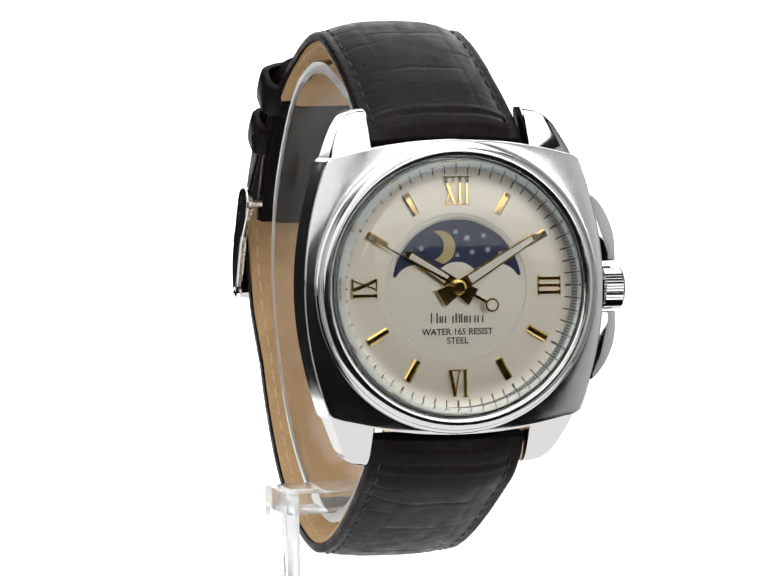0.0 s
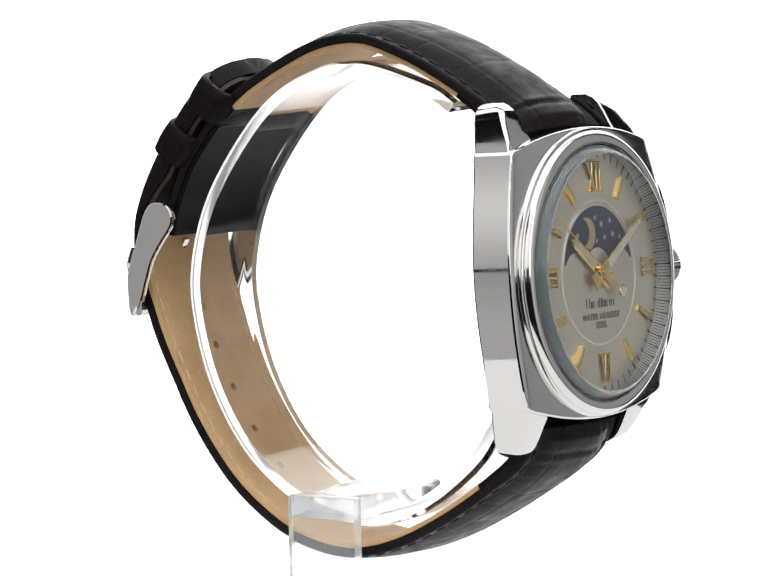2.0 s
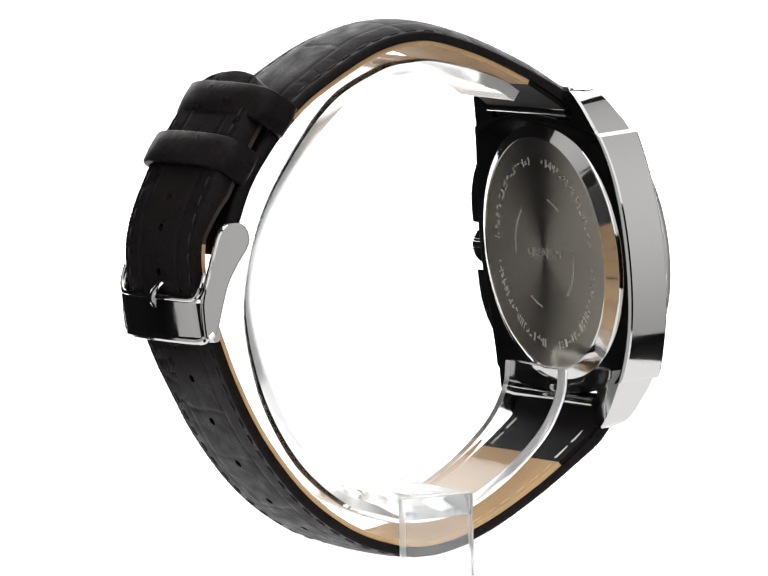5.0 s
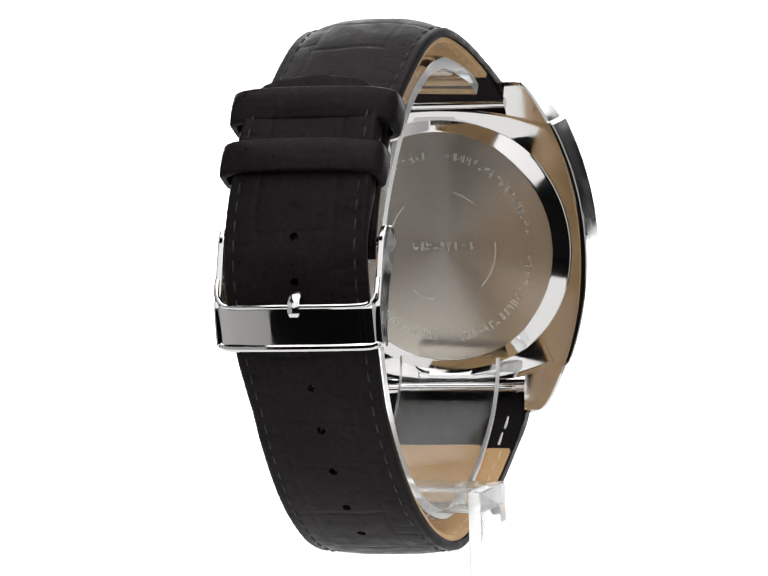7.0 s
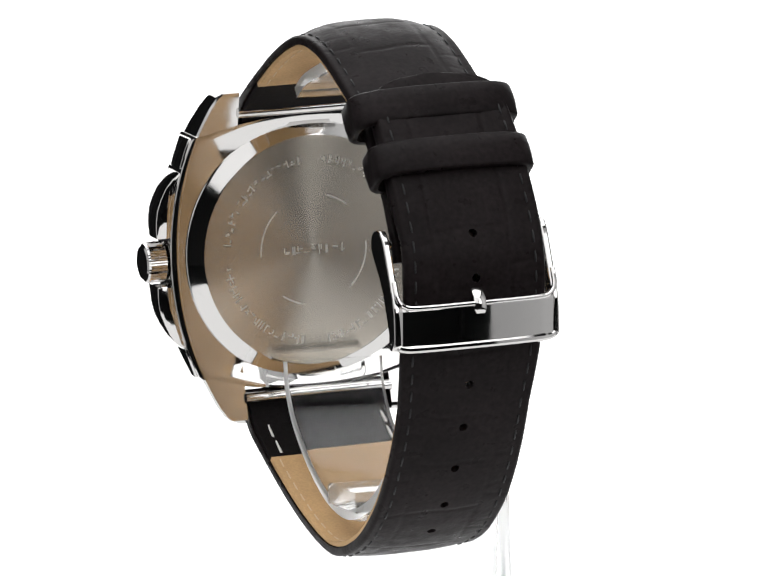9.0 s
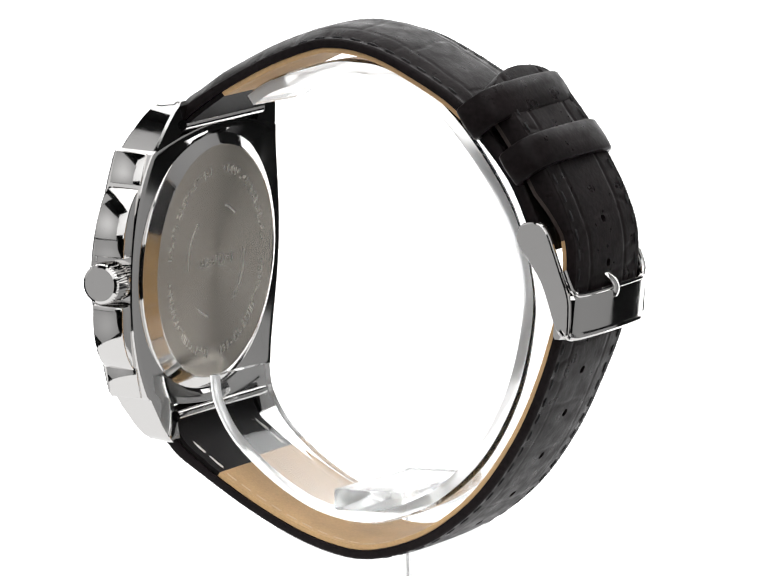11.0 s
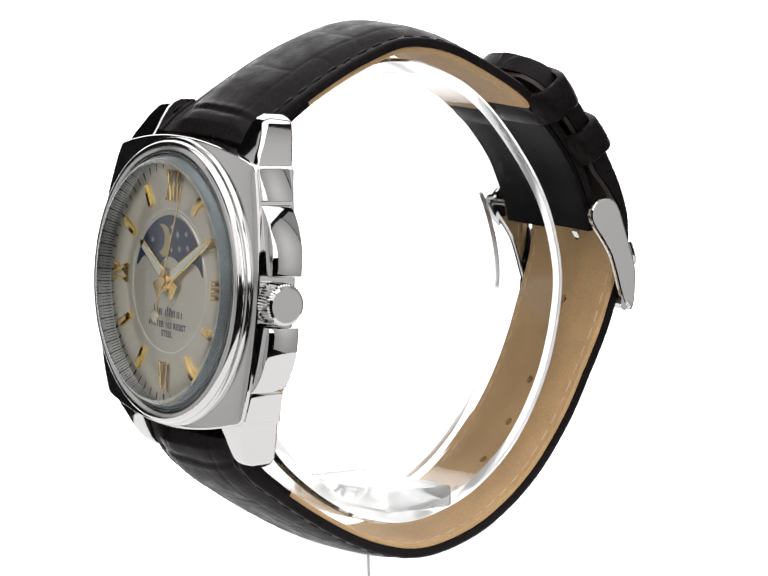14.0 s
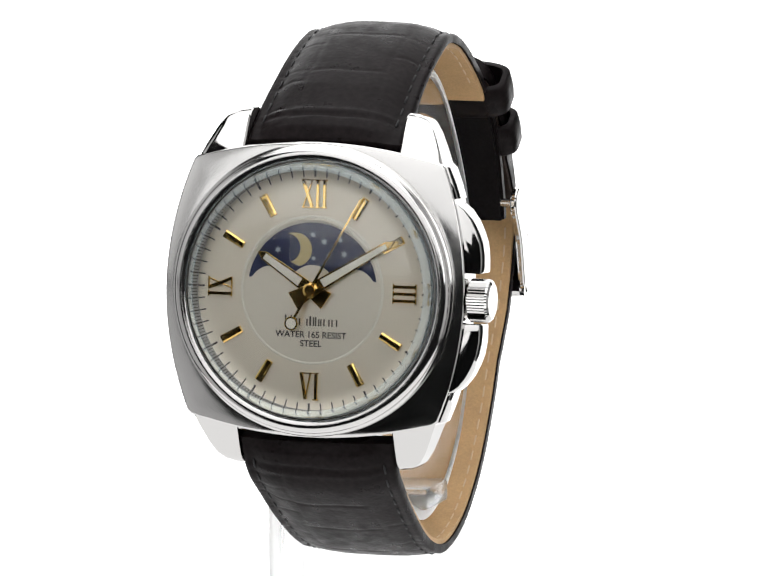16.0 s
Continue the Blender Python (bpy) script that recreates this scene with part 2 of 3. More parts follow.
def studio():
    room()
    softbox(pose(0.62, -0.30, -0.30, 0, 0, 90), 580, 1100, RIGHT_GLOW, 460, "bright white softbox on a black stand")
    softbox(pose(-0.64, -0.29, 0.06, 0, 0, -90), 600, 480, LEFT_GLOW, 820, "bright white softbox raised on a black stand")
    # dim fill panels added out of view, so side reflections turn grey, not black
    softbox(pose(-0.60, -0.29, -0.45, 0, 0, -90), 600, 505, LOW_GLOW, 310, "dim low fill panel added on a black stand", 0.15)
    softbox(pose(0.65, 0.23, -0.30, 0, 0, 90), 460, 1100, 0.7 * REAR_GLOW, 460, "dim narrow fill panel added on a black stand", 0.1)
    softbox(pose(-0.65, 0.15, -0.30, 0, 0, -90), 280, 1100, 1.2 * REAR_GLOW, 460, "dim narrow fill panel added on a black stand", 0.1)
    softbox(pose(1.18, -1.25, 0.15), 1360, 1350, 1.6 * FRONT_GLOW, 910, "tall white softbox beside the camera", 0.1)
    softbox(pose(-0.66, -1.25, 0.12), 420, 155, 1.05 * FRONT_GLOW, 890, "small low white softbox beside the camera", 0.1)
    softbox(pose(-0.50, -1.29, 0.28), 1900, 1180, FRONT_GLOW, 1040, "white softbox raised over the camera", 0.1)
    softbox(pose(0, -0.85, 0.90, -90, 0, 0), 1180, 1350, TOP_GLOW, 0, "square white softbox hung from the ceiling")


# ---- the watch ----
CASE = (Matrix.Translation((0.13, -34.34, 5.23 + LIFT)) @ Matrix.Rotation(-0.0086, 4, "Z") @ Matrix.Rotation(-0.0707, 4, "X")
        @ Matrix.Rotation(0.0306, 4, "Y"))
LEAN = Matrix.Translation((0, 0, 5.23 + LIFT)) @ Matrix.Rotation(0.0306, 4, "Y") @ Matrix.Translation((0, 0, -5.23))


def case_outline(inset=0.0, n=32):
    """The middle case seen from the front: tonneau sides that run on into the lugs, and flatter arcs at top and bottom."""
    side, end = 21.1 - inset, 20.0 - inset
    z = 17.0
    for _ in range(30):
        x = side - z * z / 87.0
        z = end - x * x / 124.0
    cut = 0.35
    east = [(side - v * v / 87.0, v) for v in [(z - cut) * (2 * k / (n - 1) - 1) for k in range(n)]]
    north = [(v, end - v * v / 124.0) for v in [(x - cut) * (1 - 2 * k / (n - 1)) for k in range(n)]]
    return east + north + [(-x, -v) for x, v in east] + [(-x, -v) for x, v in north]


def bowed(z):
    """How far the case bends back towards its ends."""
    return 1.05 * abs(z / 17.6) ** 4


def front_edge(x, z):
    """The depth of the case's upper face, a shallow cone that falls away from the bezel."""
    return 0.3 + (math.hypot(x, z) - 19.6) * 0.17


def case_parts(watch):
    # middle case, bent along the wrist
    rings = [[(x, y + bowed(z), z) for x, z in case_outline(inset)] for inset, y in ((1.2, 6.5), (0.45, 6.5), (0.12, 6.42), (0.0, 6.2))]
    rings += [[(x, y + front_edge(x, z), z) for x, z in case_outline(inset)] for inset, y in ((0.0, 0.2), (0.1, 0.06), (0.25, 0.06))]
    flat = rings[0]
    rings.insert(0, [(17.6 * x / math.hypot(x, z), 6.6, 17.6 * z / math.hypot(x, z)) for x, _, z in flat])
    case = part("case", loft(rings), CHROME, watch, "polished steel cushion case", CASE, smooth=25)
    # upper face, sloping outward from the round bezel to the case's front edge
    rings = [[(x, y + front_edge(x, z), z) for x, z in case_outline(inset)] for inset, y in ((0.4, 0.1), (0.1, 0.05), (0.16, -0.01), (0.26, -0.03))]
    base = rings[-1]
    for k in (0.35, 0.7, 1.0):
        ring = []
        for x, y, z in base:
            r = math.hypot(x, z)
            q = 1 + (min(19.65, r - 0.1) / r - 1) * k
            ring.append((x * q, front_edge(x * q, z * q) - 0.03 - 0.05 * math.sin(math.pi * k), z * q))
        rings.append(ring)
    rings.append([(17.6 * x / math.hypot(x, z), 0.2, 17.6 * z / math.hypot(x, z)) for x, _, z in base])
    part("bezel_plate", loft(rings, cap=False), SOFT_CHROME, watch, "polished cushion-shaped top plate", CASE, smooth=30)
    part("bezel", lathe([(19.85, 0.5), (19.85, -0.05), (19.75, -0.3), (19.5, -0.42), (19.42, -0.5), (19.42, -0.62), (19.38, -0.9), (19.2, -1.25), (18.9, -1.5),
                         (18.5, -1.62), (18.1, -1.6), (17.75, -1.5), (17.6, -1.3), (17.55, -0.3), (17.5, 0.4), (18.5, 0.5)], 128),
         SOFT_CHROME, watch, "round polished bezel ring", CASE, smooth=40)
    # lugs
    for sx in (-1, 1):
        for sz in (-1, 1):
            rings = []
            for z, y0, y1, drop in ((15.5, 1.9, 6.9, 0), (17.4, 1.5, 7.45, 0), (19.0, 2.1, 7.85, 0), (20.2, 2.8, 8.15, 0), (21.6, 3.5, 8.5, 0), (23.0, 4.35, 8.85, 0.2),
                                    (23.7, 5.1, 8.95, 0.65), (24.2, 6.2, 8.6, 1.5)):
                x0, xo = 11.0, 21.1 - z * z / 87.0 - 0.4 - drop
                x1 = xo - 0.55
                rings.append([(sx * x0, y1, sz * z), (sx * (xo - 0.3), y1, sz * z), (sx * xo, y1 - 0.35, sz * z), (sx * xo, y0 + 0.55, sz * z),
                              (sx * (xo - 0.12), y0 + 0.4, sz * z), (sx * x1, y0 + 0.12, sz * z), (sx * (x1 - 0.5), y0, sz * z), (sx * (x0 + 0.2), y0, sz * z), (sx * x0, y0 + 0.2, sz * z)])
            part("lug", loft(rings), CHROME, case, "", CASE, smooth=22)
    # crown guards and shoulders on the crown's side
    for sz in (-1, 1):
        poly = [(19.3, 12.9), (20.5, 11.9), (21.5, 10.6), (22.25, 9.1), (22.8, 7.6), (23.05, 6.0), (23.1, 4.9), (23.1, 3.4), (19.0, 3.4), (18.4, 12.9)]
        part("crown_guard", prism([(x, sz * z - 0.35) for x, z in poly], 1.35, 6.2, "y", 0.28), CHROME, case, "", CASE, smooth=30)
        poly = [(16.0, 13.0), (19.45, 13.0), (18.85, 14.9), (17.95, 17.3), (16.0, 17.3)]
        part("shoulder", prism([(x, sz * z) for x, z in poly], 1.55, 6.5, "y", 0.15), CHROME, case, "", CASE, smooth=30)
    # crown, knurled
    n = 44
    rings = []
    for x, r, knurl in ((20.0, 1.5, 0), (21.2, 1.5, 0), (21.25, 2.6, 0), (21.5, 2.95, 1), (23.9, 2.95, 1), (24.2, 2.7, 0), (24.4, 2.35, 0)):
        ring = []
        for k in range(2 * n):
            rr = r - (0.16 if knurl and k % 2 else 0)
            a = math.pi * k / n
            ring.append((x, 3.2 + rr * math.cos(a), -0.6 + rr * math.sin(a)))
        rings.append(ring)
    part("crown", loft(rings), CHROME, watch, "fluted polished steel crown", CASE, smooth=25)
    # caseback
    back = part("caseback", lathe([(0.0, 7.9), (16.2, 7.9), (16.6, 7.86)], 128), BACK_STEEL, watch, "brushed steel caseback with engraved rings", CASE, smooth=30)
    part("caseback_rim", lathe([(18.95, 6.0), (18.95, 6.75), (18.85, 6.9), (18.6, 6.97), (16.85, 7.88), (16.62, 7.95), (16.58, 7.8), (16.6, 6.4)], 128), CHROME, watch, "", CASE, smooth=30)
    rng = random.Random(3)
    bm = bmesh.new()
    for k in range(84):
        # a ring of unreadable characters, each a few short strokes
        if k % 21 in (0, 1, 20):
            continue
        for _ in range(rng.choice((1, 2, 2, 3))):
            w, h = rng.choice(((0.16, 1.15), (0.16, 0.6), (0.55, 0.16), (0.4, 0.16)))
            dx, dz = rng.uniform(-0.3, 0.3), rng.uniform(-0.45, 0.45) if h < 1 else 0
            one = box_mesh(dx - w / 2, dx + w / 2, 7.89, 7.94, 13.2 + dz - h / 2, 13.2 + dz + h / 2)
            one.transform(Matrix.Rotation(2 * math.pi * k / 84, 4, "Y"))
            join(bm, one)
    for k in range(9):
        for _ in range(3):
            w, h = rng.choice(((0.16, 1.2), (0.16, 0.7), (0.6, 0.16)))
            x, z = -4.2 + 1.05 * k + rng.uniform(-0.3, 0.3), rng.uniform(-0.4, 0.4) if h < 1 else 0
            join(bm, box_mesh(x - w / 2, x + w / 2, 7.89, 7.94, z - h / 2, z + h / 2))
    part("engraving", bm, ENGRAVED, back, "small engraved marks round the caseback", CASE)
    for a0, count in ((0.75, 12), (2.5, 6), (3.9, 12), (5.6, 6)):
        ring = [[((7.9 + dr) * math.sin(a0 + 0.08 * k), y, (7.9 + dr) * math.cos(a0 + 0.08 * k)) for dr, y in ((0, 7.89), (0.22, 7.89), (0.22, 7.93), (0, 7.93))] for k in range(count)]
        part("engraved_arc", loft(ring), ENGRAVED, back, "", CASE)
    # spring bars
    for sz in (-1, 1):
        bm = bmesh.new()
        bmesh.ops.create_cone(bm, cap_ends=True, segments=16, radius1=0.8, radius2=0.8, depth=22.2)
        bm.transform(Matrix.Translation((0, 8.2, sz * 20.7)) @ Matrix.Rotation(math.pi / 2, 4, "Y"))
        part("spring_bar", bm, CHROME, watch, "", CASE, smooth=40)


def bars(strokes, x0, z0, depth, y=-0.02):
    """Raised strokes of one width each: ((x, z), (x, z), width)."""
    bm = bmesh.new()
    for (ax, az), (bx, bz), w in strokes:
        d = Vector((bx - ax, bz - az)).normalized()
        q = Vector((-d.y, d.x)) * w / 2
        poly = [(x0 + ax + q.x, z0 + az + q.y), (x0 + bx + q.x, z0 + bz + q.y), (x0 + bx - q.x, z0 + bz - q.y), (x0 + ax - q.x, z0 + az - q.y)]
        join(bm, prism(poly, y, y - depth, "y", 0.045, 1))
    return bm


def roman(text, height):
    """Strokes of a roman numeral with serifs, centred."""
    widths = {"I": 0.95, "V": 1.9, "X": 1.9}
    total = sum(widths[c] for c in text)
    x, h, out = -total / 2, height / 2, []
    for c in text:
        w = widths[c]
        m = x + w / 2
        if c == "I":
            out.append(((m, -h), (m, h), 0.42))
        elif c == "V":
            out += [((m - 0.68, h), (m, -h), 0.46), ((m + 0.62, h), (m, -h), 0.20)]
        else:
            out += [((m - 0.66, h), (m + 0.66, -h), 0.46), ((m + 0.62, h), (m - 0.62, -h), 0.20)]
        ends = (h,) if c == "V" else (h, -h)
        for z in ends:
            out.append(((x + 0.06, z), (x + w - 0.06, z), 0.17))
        x += w
    return out


def letters(text, size, x, z):
    """Flat lettering in the dial's plane, centred at x, z."""
    cu = bpy.data.curves.new("letters", "FONT")
    cu.body, cu.size, cu.align_x, cu.extrude, cu.offset = text, size, "CENTER", 0.01, 0.022
    ob = new("letters", cu)
    me = bpy.data.meshes.new_from_object(ob.evaluated_get(bpy.context.evaluated_depsgraph_get()))
    bm = bmesh.new()
    bm.from_mesh(me)
    bpy.data.objects.remove(ob)
    bpy.data.curves.remove(cu)
    bpy.data.meshes.remove(me)
    bm.transform(Matrix.Translation((x, -0.035, z)) @ Matrix.Rotation(math.pi / 2, 4, "X"))
    return bm


def dial_parts(watch):
    dial = part("dial", lathe([(0.0, 0.05), (10.05, 0.05), (10.05, 0.0), (16.2, 0.0), (17.4, 0.0), (17.4, 0.6), (0, 0.6)], 128), DIAL, watch,
                "cream satin dial with gold numerals and markers", CASE, smooth=20)
    part("dial_centre", lathe([(0.0, 0.01), (9.7, 0.01), (9.75, 0.04), (0, 0.045)], 96), DIAL_IN, dial, "silvery round dial centre", CASE, smooth=30)
    part("centre_ring", lathe([(9.75, 0.03), (9.85, -0.06), (10.05, -0.06), (10.15, 0.02), (9.95, 0.1)], 96, True), LUME, dial, "thin pale ring", CASE, smooth=60)
    part("inner_ring", lathe([(15.98, 0.02), (16.05, -0.06), (17.1, -1.1), (17.45, -1.1), (17.45, 0.03)], 128, True), REHAUT, dial, "sloping silver inner ring", CASE, smooth=30)
    bm = bmesh.new()
    for k in range(60):
        w = 0.18 if k % 5 else 0.28
        one = box_mesh(-w / 2, w / 2, -0.03, 0.01, 15.2, 16.0)
        one.transform(Matrix.Rotation(2 * math.pi * k / 60, 4, "Y"))
        join(bm, one)
    for k in range(240):
        # finer ticks up the sloping ring
        w, reach = (0.12, 0.75) if k % 4 else (0.2, 1.25)
        one = box_mesh(-w / 2, w / 2, -0.02, 0.02, 0.0, reach)
        one.transform(Matrix.Rotation(2 * math.pi * k / 240, 4, "Y") @ Matrix.Translation((0, -0.08, 16.08)) @ Matrix.Rotation(math.radians(45), 4, "X"))
        join(bm, one)
    part("minute_track", bm, INK, dial, "fine black minute ticks", CASE)
    for k in range(12):
        a = 2 * math.pi * k / 12
        if k % 3:
            bm = bmesh.new()
            rings = []
            for z, w, h in ((-1.6, 0.42, 0.12), (-1.55, 0.5, 0.3), (1.5, 0.56, 0.3), (1.58, 0.46, 0.12)):
                rings.append([(-w, 0.0, z), (-w, -h, z), (-w * 0.55, -h - 0.14, z), (w * 0.55, -h - 0.14, z), (w, -h, z), (w, 0.0, z)])
            bm = loft(rings)
            bm.transform(Matrix.Rotation(a, 4, "Y") @ Matrix.Translation((0, 0, 12.93)))
            part("hour_marker", bm, GOLD, dial, "", CASE)
        else:
            text, h, turn = {0: ("XII", 3.6, 0), 3: ("III", 3.0, math.pi / 2), 6: ("VI", 3.5, 0), 9: ("IX", 3.2, -math.pi / 2)}[k]
            bm = bars(roman(text, h), 0, 0, 0.32)
            r = 13.0
            bm.transform(Matrix.Translation((r * math.sin(a), 0, r * math.cos(a))) @ Matrix.Rotation(turn, 4, "Y"))
            part("numeral", bm, GOLD, dial, "raised gold roman numeral", CASE)
    # moon window
    xs = [-9.0 + 18.0 * k / 72 for k in range(73)]

    def low(x):
        z = 1.45
        for c, r in ((0, 3.4), (-5.9, 3.05), (5.9, 3.05)):
            if abs(x - c) < r:
                z = max(z, math.sqrt(r * r - (x - c) ** 2))
        return z
    up = [(x, max(low(x) + 0.01, math.sqrt(max(0, 9.15 ** 2 - x * x)))) for x in xs]
    down = [(x, low(x)) for x in reversed(xs)]
    disc = part("moon_disc", prism(up + down, 0.0, -0.02, "y"), NAVY, dial, "navy moon-phase disc with gold moon and stars", CASE)
    rim = [[((9.15 + d) * math.sin(-1.42 + 2.84 * k / 60), y, (9.15 + d) * math.cos(-1.42 + 2.84 * k / 60))
            for d, y in ((0, 0.03), (0, -0.05), (0.35, -0.08), (0.45, 0.03))] for k in range(61)]
    part("window_rim", loft(rim), DIAL_IN, dial, "", CASE, smooth=40)
    out = [(-2.5 + 2.3 * math.sin(a), 5.4 + 2.3 * math.cos(a)) for a in [math.pi * k / 16 - 0.25 for k in range(17)]]
    inn = [(-3.75 + 1.95 * math.sin(a), 5.6 + 1.95 * math.cos(a)) for a in [math.pi * k / 16 - 0.1 for k in range(16, -1, -1)]]
    part("crescent_moon", prism(out + inn[1:-1], -0.015, -0.045, "y"), MOON, disc, "", CASE)
    for x, z, r in ((-5.0, 5.3, 0.55), (-0.1, 7.5, 0.5), (1.5, 6.6, 0.62), (3.8, 6.9, 0.5), (0.1, 4.3, 0.42), (2.2, 4.7, 0.5), (4.4, 5.0, 0.55), (6.2, 4.5, 0.42)):
        poly = []
        for k in range(12):
            q = r if k % 2 == 0 else r * 0.4
            poly.append((x + q * math.sin(math.pi * k / 6), z + q * math.cos(math.pi * k / 6)))
        part("star", prism(poly, -0.015, -0.045, "y"), STAR, disc, "", CASE)
    # maker's mark as plain blocks, and the readable lines
    bm = bmesh.new()
    x = -3.75
    for w, h in ((1.0, 1.4), (0.5, 0.95), (1.25, 0.95), (0.25, 1.3), (0.5, 1.2), (0.5, 0.95), (0.9, 0.95), (0.85, 0.95)):
        for left in (0.0, w - 0.2):
            join(bm, box_mesh(x + left, x + left + 0.2, -0.035, 0.03, -4.85, -4.85 + h))
        x += w + 0.24
    part("maker_mark", bm, MARK, dial, "small brown maker's mark", CASE)
    part("lettering", letters("WATER 165 RESIST", 1.2, 0.0, -6.45), INK, dial, "fine dark printed line", CASE)
    part("lettering", letters("STEEL", 1.2, 0.0, -7.65), INK, dial, "fine dark printed line", CASE)


def hand(length, tail, wide, narrow, y, inlay):
    """A baton hand that points to +z, with its pale inlay."""
    body = prism([(-wide * 0.75, -tail), (wide * 0.75, -tail), (wide * 0.55, -0.3), (wide / 2, 1.2), (narrow / 2, length - 1.1), (0.0, length),
                  (-narrow / 2, length - 1.1), (-wide / 2, 1.2), (-wide * 0.55, -0.3)], y, y - 0.16, "y", 0.05, 1)
    q = 0.27
    fill = prism([(-wide / 2 + q, inlay[0]), (wide / 2 - q, inlay[0]), (narrow / 2 - q * 0.8, inlay[1]), (-narrow / 2 + q * 0.8, inlay[1])], y - 0.12, y - 0.2, "y")
    return body, fill


def pointers_of_watch(watch):
    # the time shown: nine minutes and fifty seconds past ten
    for name, args, angle in (("hour_hand", (9.2, 2.6, 1.75, 1.25, -0.45, (1.9, 8.0)), 303.2), ("minute_hand", (13.6, 2.9, 1.7, 1.1, -0.7, (1.9, 12.3)), 58.6)):
        body, fill = hand(*args)
        turn = CASE @ Matrix.Rotation(radians(angle), 4, "Y")
        ob = part(name, body, GOLD, watch, "gold baton " + name.replace("_", " ") + " with pale inlay", turn)
        part("inlay", fill, LUME, ob, "pale luminous inlay", turn)
    part("hand_pinion", lathe([(1.05, 0.0), (1.05, -1.02), (0.9, -1.1), (0, -1.12)], 32), GOLD, watch, "", CASE, smooth=40)
    bm = prism([(-0.17, -4.6), (0.17, -4.6), (0.2, 0), (0.09, 14.2), (-0.09, 14.2), (-0.2, 0)], -0.06, 0.06, "y")
    join(bm, lathe([(0, -0.12), (0.7, -0.12), (0.75, 0.0), (0.7, 0.1), (0, 0.1)], 24))
    ob = part("second_hand", bm, GOLD, watch, "thin gold second hand with round counterweight")
    for name, radius, y, mat, label in (("counterweight", 0.95, 0.1, GOLD, "gold ring of the counterweight"), ("inlay", 0.72, 0.16, LUME, "pale round counterweight inlay")):
        bm = lathe([(0, -y), (radius - 0.06, -y), (radius, -y + 0.06), (radius - 0.06, 0.1), (0, 0.1)], 32)
        bm.transform(Matrix.Translation((0, 0, -5.2)))
        part(name, bm, mat, ob, label)
    return ob


# ---- the strap ----
UPPER = Track([(-28.9, 24.6), (-26.8, 26.4), (-24.2, 28.0), (-18.9, 31.1), (-12.1, 34.5), (-5.3, 36.9), (-1.2, 37.4), (3.5, 36.7), (8.2, 34.9),
               (14.9, 31.2), (18.7, 28.4), (22.8, 24.3), (26.7, 18.9), (29.1, 13.3), (29.8, 11.2), (30.3, 8.8)], 1)
LOWER = Track([(-31.4, -15.6), (-30.4, -18.3), (-28.2, -21.2), (-24.8, -23.7), (-18.0, -28.2), (-11.0, -32.0), (-4.9, -34.2), (0.6, -34.9), (6.7, -33.7), (12.8, -30.9),
               (19.5, -25.5), (25.5, -17.6), (30.0, -8.8), (32.5, -2.3), (34.3, 3.5), (34.7, 9.5), (33.4, 14.5), (31.0, 19.5), (28.3, 24.2), (25.1, 28.7), (22.4, 32.0), (21.5, 33.0)], -1)


class Scales:
    """Embossed scale grooves on a strap."""

    def __init__(self, length, seed):
        r = random.Random(seed)
        self.lines, s = [], 3.5
        while s < length:
            self.lines.append((s, r.uniform(0, 6), r.uniform(-0.35, 0.35), r.uniform(0.5, 1.0)))
            s += r.uniform(7.5, 13.0)
        self.side, s = [], 2.0
        while s < length:
            self.side.append((s, r.uniform(0, 6), r.choice((-1, 1)), r.uniform(0.4, 0.9)))
            s += r.uniform(2.2, 4.2)
        self.phase = r.uniform(0, 6)

    def depth(self, s, x):
        d = 0.0
        xl = 5.3 + 0.22 * math.sin(s * 0.3 + self.phase) + 0.06 * math.sin(s * 1.1)
        g = abs(abs(x) - xl - (0.3 if x > 0 else 0))
        d = max(d, 0.26 * math.exp(-(g / 0.24) ** 2))
        if abs(x) < xl + 0.2:
            for s0, ph, tilt, amp in self.lines:
                c = s0 + 0.14 * math.sin(x * 0.8 + ph) + tilt * x / 6
                if abs(s - c) < 1.2:
                    d = max(d, 0.42 * amp * math.exp(-((s - c) / 0.25) ** 2))
        else:
            for s0, ph, side, amp in self.side:
                if side * x > 0 and abs(s - s0) < 1.5:
                    c = s0 + 0.35 * math.sin(abs(x) + ph)
                    d = max(d, 0.32 * amp * math.exp(-((s - c) / 0.24) ** 2))
        return d


def puff(u):
    return max(0.0, 1 - abs(u / 0.86) ** 3.2)


def drill(ob, places):
    """Cuts round holes: matrices whose z axis runs through the strap."""
    bm = bmesh.new()
    for m in places:
        one = bmesh.new()
        bmesh.ops.create_cone(one, cap_ends=True, segments=16, radius1=0.62, radius2=0.62, depth=8)
        one.transform(Matrix.Scale(MM, 4) @ m)
        join(bm, one)
    me = bpy.data.meshes.new("cutter")
    bm.to_mesh(me)
    bm.free()
    cutter = new("cutter", me)
    mod = ob.modifiers.new("holes", "BOOLEAN")
    mod.object, mod.operation, mod.solver = cutter, "DIFFERENCE", "EXACT"
    done = bpy.data.meshes.new_from_object(ob.evaluated_get(bpy.context.evaluated_depsgraph_get()))
    ob.modifiers.clear()
    ob.data = done
    bpy.data.objects.remove(cutter)
    bpy.data.meshes.remove(me)


